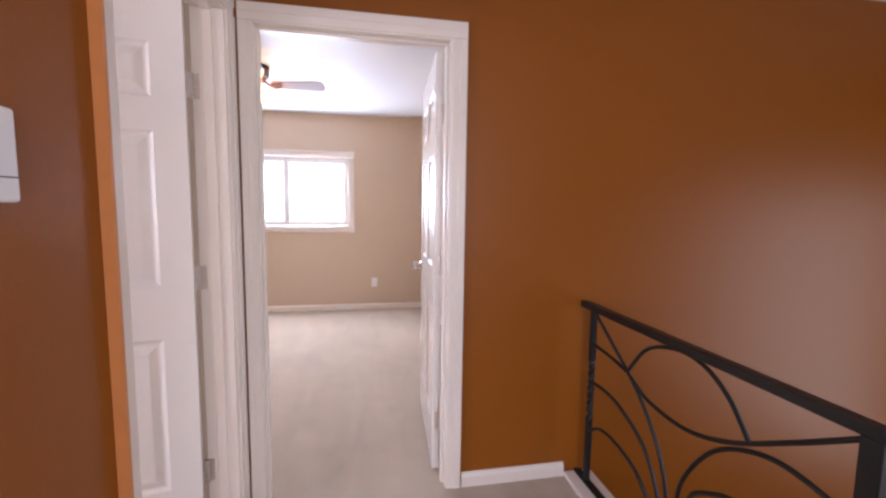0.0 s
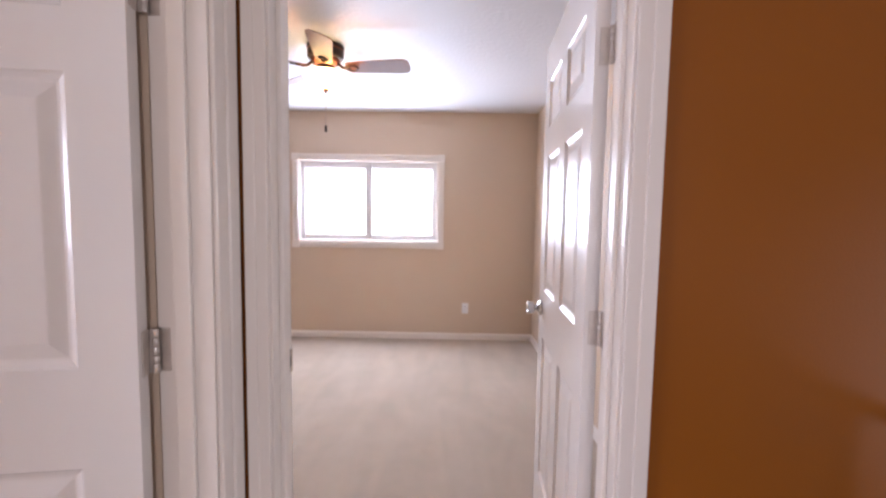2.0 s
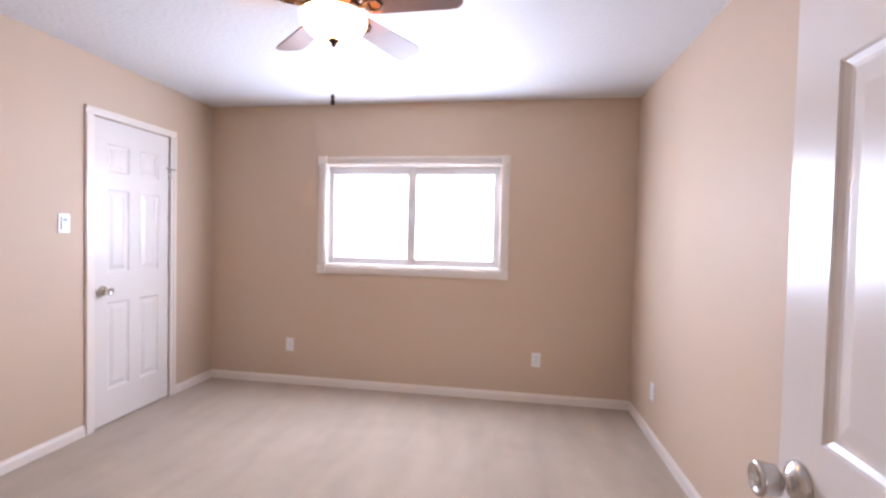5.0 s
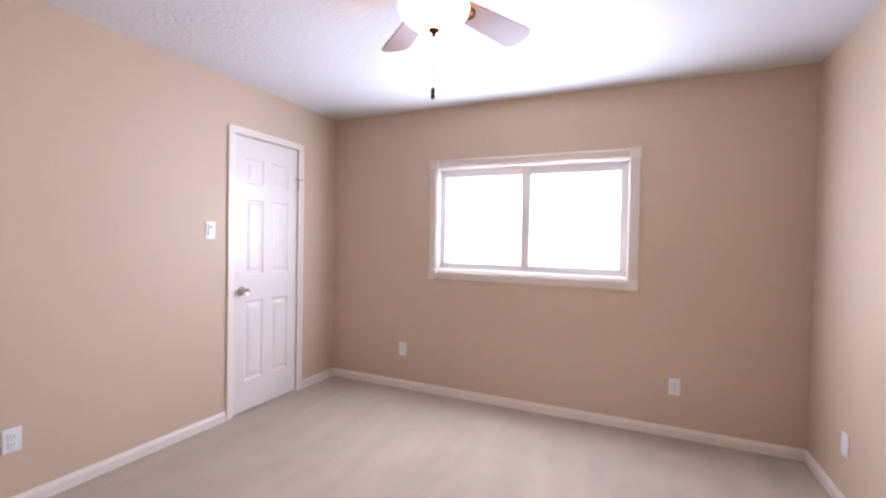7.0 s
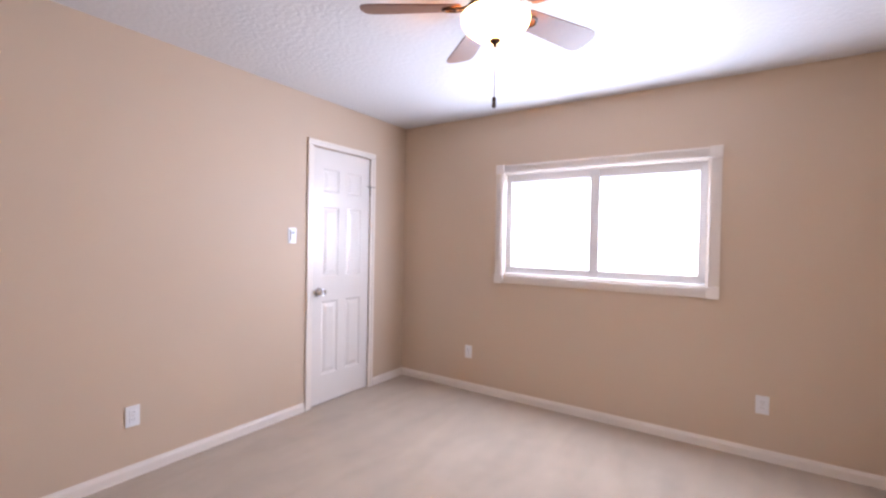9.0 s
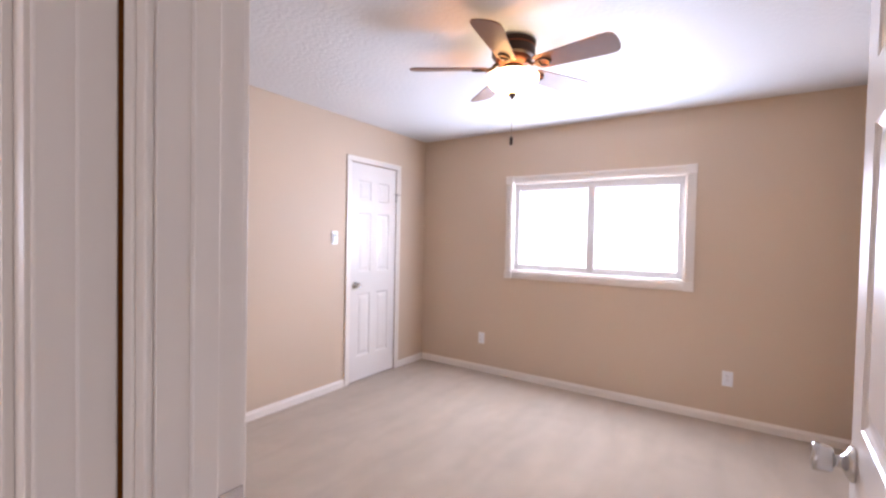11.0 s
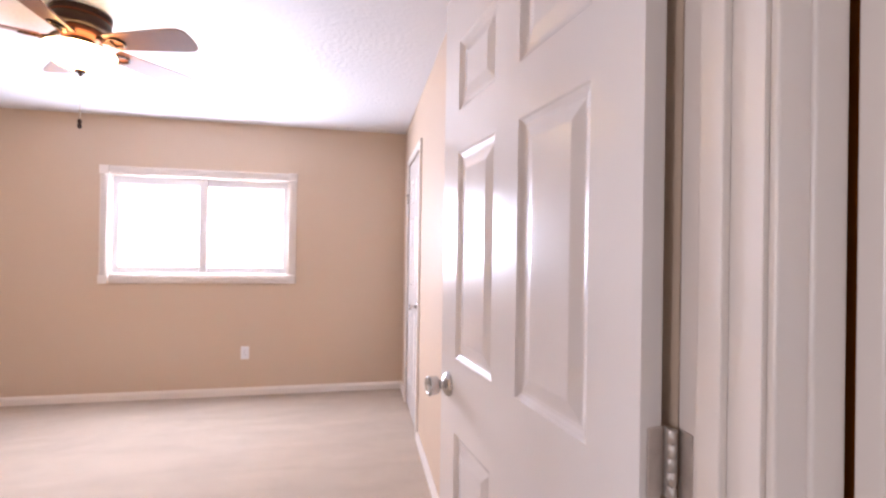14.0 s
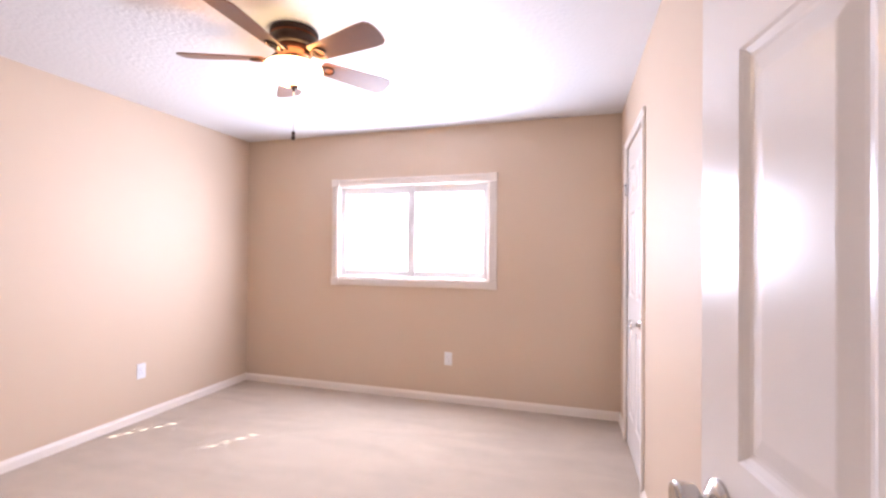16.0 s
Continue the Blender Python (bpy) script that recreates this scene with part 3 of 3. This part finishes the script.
for x in (0.752, 2.843):
    plate("outlet", pose(x, AY1, 0.368), "white wall outlet above the baseboard", "bedroom outlets", "outlet")
plate("outlet", pose(AX0, 3.86, 0.362, 0, 0, 90), "white wall outlet above the baseboard", "bedroom outlets", "outlet")
plate("outlet", pose(AX1, 5.64, 0.35, 0, 0, -90), "white wall outlet above the baseboard", "bedroom outlets", "outlet")
plate("outlet", pose(BX0, 1.056, 0.402, 0, 0, 90), "white wall outlet above the baseboard", "bedroom outlets", "outlet")
plate("outlet", pose(-0.397, BY0, 0.40, 0, 0, 180), "white wall outlet above the baseboard", "bedroom outlets", "outlet")
plate("fan_control", pose(AX0, 4.86, 1.357, 0, 0, 90), "white fan wall control beside the closet door", "", "control")
# larger hall plate
hall_plate = empty("thermostat", pose(HX, 1.318, 1.42, 0, 0, 90), "white wall thermostat on the brown hall wall", "thermostat")
quick("case", [(-0.062, 0.062, -0.024, 0.0, -0.078, 0.048)], PLATE, hall_plate, bevel=0.005)
quick("seam", [(-0.0605, 0.0605, -0.0246, -0.0236, -0.045, -0.0435)], DARK, hall_plate)


# ---- ceiling fans ----
def ceiling_fan(x, y, turn, label):
    top = empty("ceiling_fan", pose(x, y, H), label, "ceiling fan", "bedroom ceiling fans")
    bm = bmesh.new()
    lathe(bm, ((0.110, 0.0), (0.117, -0.005), (0.117, -0.024), (0.111, -0.028), (0.111, -0.036), (0.115, -0.040), (0.115, -0.072), (0.109, -0.082), (0.092, -0.088)), 44)
    housing = part("motor_housing", bm, BRONZE, top, "dark bronze flush motor housing")
    bm = bmesh.new()
    lathe(bm, ((0.110, -0.0278), (0.1145, -0.029), (0.1145, -0.0345), (0.110, -0.0358)), 44)
    part("trim_band", bm, COPPER, housing, "copper trim band")
    bm = bmesh.new()
    lathe(bm, ((0.090, -0.087), (0.093, -0.092), (0.090, -0.106), (0.078, -0.118), (0.058, -0.128), (0.050, -0.134)), 40)
    part("flywheel", bm, COPPER, top, "copper-bronze rotating hub")
    bm = bmesh.new()
    lathe(bm, ((0.056, -0.130), (0.060, -0.140), (0.060, -0.168), (0.050, -0.178), (0.050, -0.200)), 36)
    part("light_fitter", bm, BRONZE, top, "dark bronze light fitter")
    for k in range(5):
        ang = radians(turn + 72 * k)
        rot = Matrix.Rotation(ang, 4, "Z") @ pose(0, 0, -0.140) @ Matrix.Rotation(radians(-15), 4, "X")
        bm = bmesh.new()
        outline = [(0.140, -0.044), (0.155, -0.052), (0.48, -0.073), (0.520, -0.071), (0.541, -0.056), (0.550, -0.03), (0.552, 0.0), (0.550, 0.03), (0.541, 0.056), (0.520, 0.071), (0.48, 0.073), (0.155, 0.052), (0.140, 0.044)]
        lo, hi = [bm.verts.new((a, b, -0.003)) for a, b in outline], [bm.verts.new((a, b, 0.003)) for a, b in outline]
        bm.faces.new(hi), bm.faces.new(lo[::-1])
        for i in range(len(outline)):
            j = (i + 1) % len(outline)
            bm.faces.new((lo[i], lo[j], hi[j], hi[i]))
        bmesh.ops.transform(bm, verts=bm.verts, matrix=rot)
        blade = part("blade", bm, WOOD, top, "reddish brown wooden fan blade")
        bm = bmesh.new()
        tube(bm, smooth_line([(0.068, 0, 0.026), (0.092, 0, 0.020), (0.114, 0, 0.000), (0.150, 0, -0.008)], 5), 0.010, 8)
        box(bm, 0.135, 0.162, -0.024, 0.024, -0.012, -0.004, 0.003)
        for sgn in (-1, 1):
            tube(bm, smooth_line([(0.150, sgn * 0.020, -0.008), (0.175, sgn * 0.027, -0.007), (0.200, sgn * 0.022, -0.007), (0.215, 0, -0.007)], 5), 0.006, 6)
        bmesh.ops.transform(bm, verts=bm.verts, matrix=rot)
        part("blade_iron", bm, BRONZE, blade, "dark bronze blade bracket")
    # open-topped frosted bowl, lit
    bm = bmesh.new()
    prof = [(0.137, -0.180), (0.138, -0.190), (0.133, -0.207), (0.118, -0.230), (0.094, -0.249), (0.060, -0.263), (0.014, -0.270)]
    inner = [(r - 0.004, z + 0.003) for r, z in prof[::-1]]
    lathe(bm, prof + inner, 44)
    bmesh.ops.delete(bm, geom=[f for f in bm.faces if len(f.verts) > 4], context="FACES")
    part("light_bowl", bm, BOWL, top, "glowing frosted glass light bowl")
    bm = bmesh.new()
    lathe(bm, ((0.008, -0.262), (0.022, -0.270), (0.025, -0.275), (0.020, -0.281), (0.010, -0.287), (0.008, -0.296), (0.003, -0.300)), 20)
    part("finial", bm, BRONZE, top, "bronze finial under the bowl")
    bm = bmesh.new()
    tube(bm, [(0, 0, -0.296), (0.001, 0, -0.40), (0.0, 0, -0.502)], 0.0022, 6)
    chain = part("pull_chain", bm, CHAIN, top, "thin metal pull chain")
    bm = bmesh.new()
    lathe(bm, ((0.003, -0.498), (0.008, -0.503), (0.009, -0.514), (0.006, -0.520), (0.009, -0.526), (0.009, -0.538), (0.004, -0.544)), 14)
    part("fob", bm, BRONZE, chain, "small dark pull fob")
    lamp("fan_bulb", "POINT", pose(x, y, H - 0.212), 13.0, WARM, radius=0.03)
    return top


ceiling_fan(1.85, 4.425, 354, "five-blade flush ceiling fan with a lit bowl")
ceiling_fan(0.245, 0.735, 3, "five-blade flush ceiling fan with a lit bowl")


# ---- stair railing ----
def railing(x):
    top = empty("stair_railing", pose(x, 0, 0), "black wrought-iron stair railing with curved scrollwork", "railing")
    quick("top_rail", [(-0.019, 0.019, 1.20, 2.546, 0.876, 0.906)], IRON, top, bevel=0.004)
    bm = bmesh.new()
    # twisted square post beside the wall
    rings, n = [], 60
    for i in range(n + 1):
        z = 0.05 + 0.83 * i / n
        a = radians(45 + 720 * min(max((z - 0.36) / 0.28, 0), 1))
        rings.append([bm.verts.new((0.0165 * math.cos(a + k * math.pi / 2), 2.455 + 0.0165 * math.sin(a + k * math.pi / 2), z)) for k in range(4)])
    for a, b in zip(rings, rings[1:]):
        for k in range(4):
            bm.faces.new((a[k], a[(k + 1) % 4], b[(k + 1) % 4], b[k]))
    bm.faces.new(rings[0][::-1]), bm.faces.new(rings[-1])
    part("post", bm, IRON, top, "twisted square iron post")
    quick("post", [(-0.022, 0.022, 1.322, 1.366, 0.05, 0.88)], IRON, top, bevel=0.003)
    quick("foot_bar", [(-0.019, 0.019, 1.20, 2.546, 0.047, 0.057)], IRON, top, bevel=0.002)
    return top


rail = railing(3.72)
SCROLLS = [
    [(2.44, 0.72), (2.31, 0.71), (2.19, 0.69)],
    [(2.44, 0.54), (2.33, 0.545), (2.21, 0.52), (2.06, 0.44), (1.97, 0.30), (1.93, 0.16), (1.92, 0.03)],
    [(2.44, 0.87), (2.30, 0.77), (2.17, 0.68), (2.08, 0.60), (1.98, 0.47), (1.93, 0.33), (1.905, 0.18), (1.90, 0.03)],
    [(2.44, 0.31), (2.36, 0.355), (2.26, 0.36), (2.12, 0.33), (2.03, 0.26), (1.97, 0.15), (1.95, 0.03)],
    [(1.88, 0.03), (1.89, 0.20), (1.88, 0.37), (1.85, 0.47), (1.77, 0.59), (1.68, 0.66), (1.56, 0.70), (1.44, 0.69), (1.36, 0.66)],
    [(1.86, 0.30), (1.82, 0.42), (1.74, 0.48), (1.66, 0.51), (1.52, 0.50), (1.38, 0.44)],
    [(2.19, 0.69), (2.08, 0.82), (1.93, 0.872), (1.81, 0.86), (1.71, 0.80), (1.63, 0.70)],
    [(2.17, 0.68), (2.05, 0.63), (1.87, 0.62), (1.70, 0.67), (1.52, 0.77), (1.36, 0.87)],
]
for line in SCROLLS:
    bm = bmesh.new()
    tube(bm, smooth_line([(0, a, b) for a, b in line], 8), 0.0075, 8)
    part("scroll", bm, IRON, rail)
tagged(quick("stair_curb", [(3.648, 3.79, SOUTH + 0.02, HY - 0.002, -0.02, 0.046)], TRIM, bevel=0.004), "white painted wooden curb under the iron railing", "curb", kind="structure")
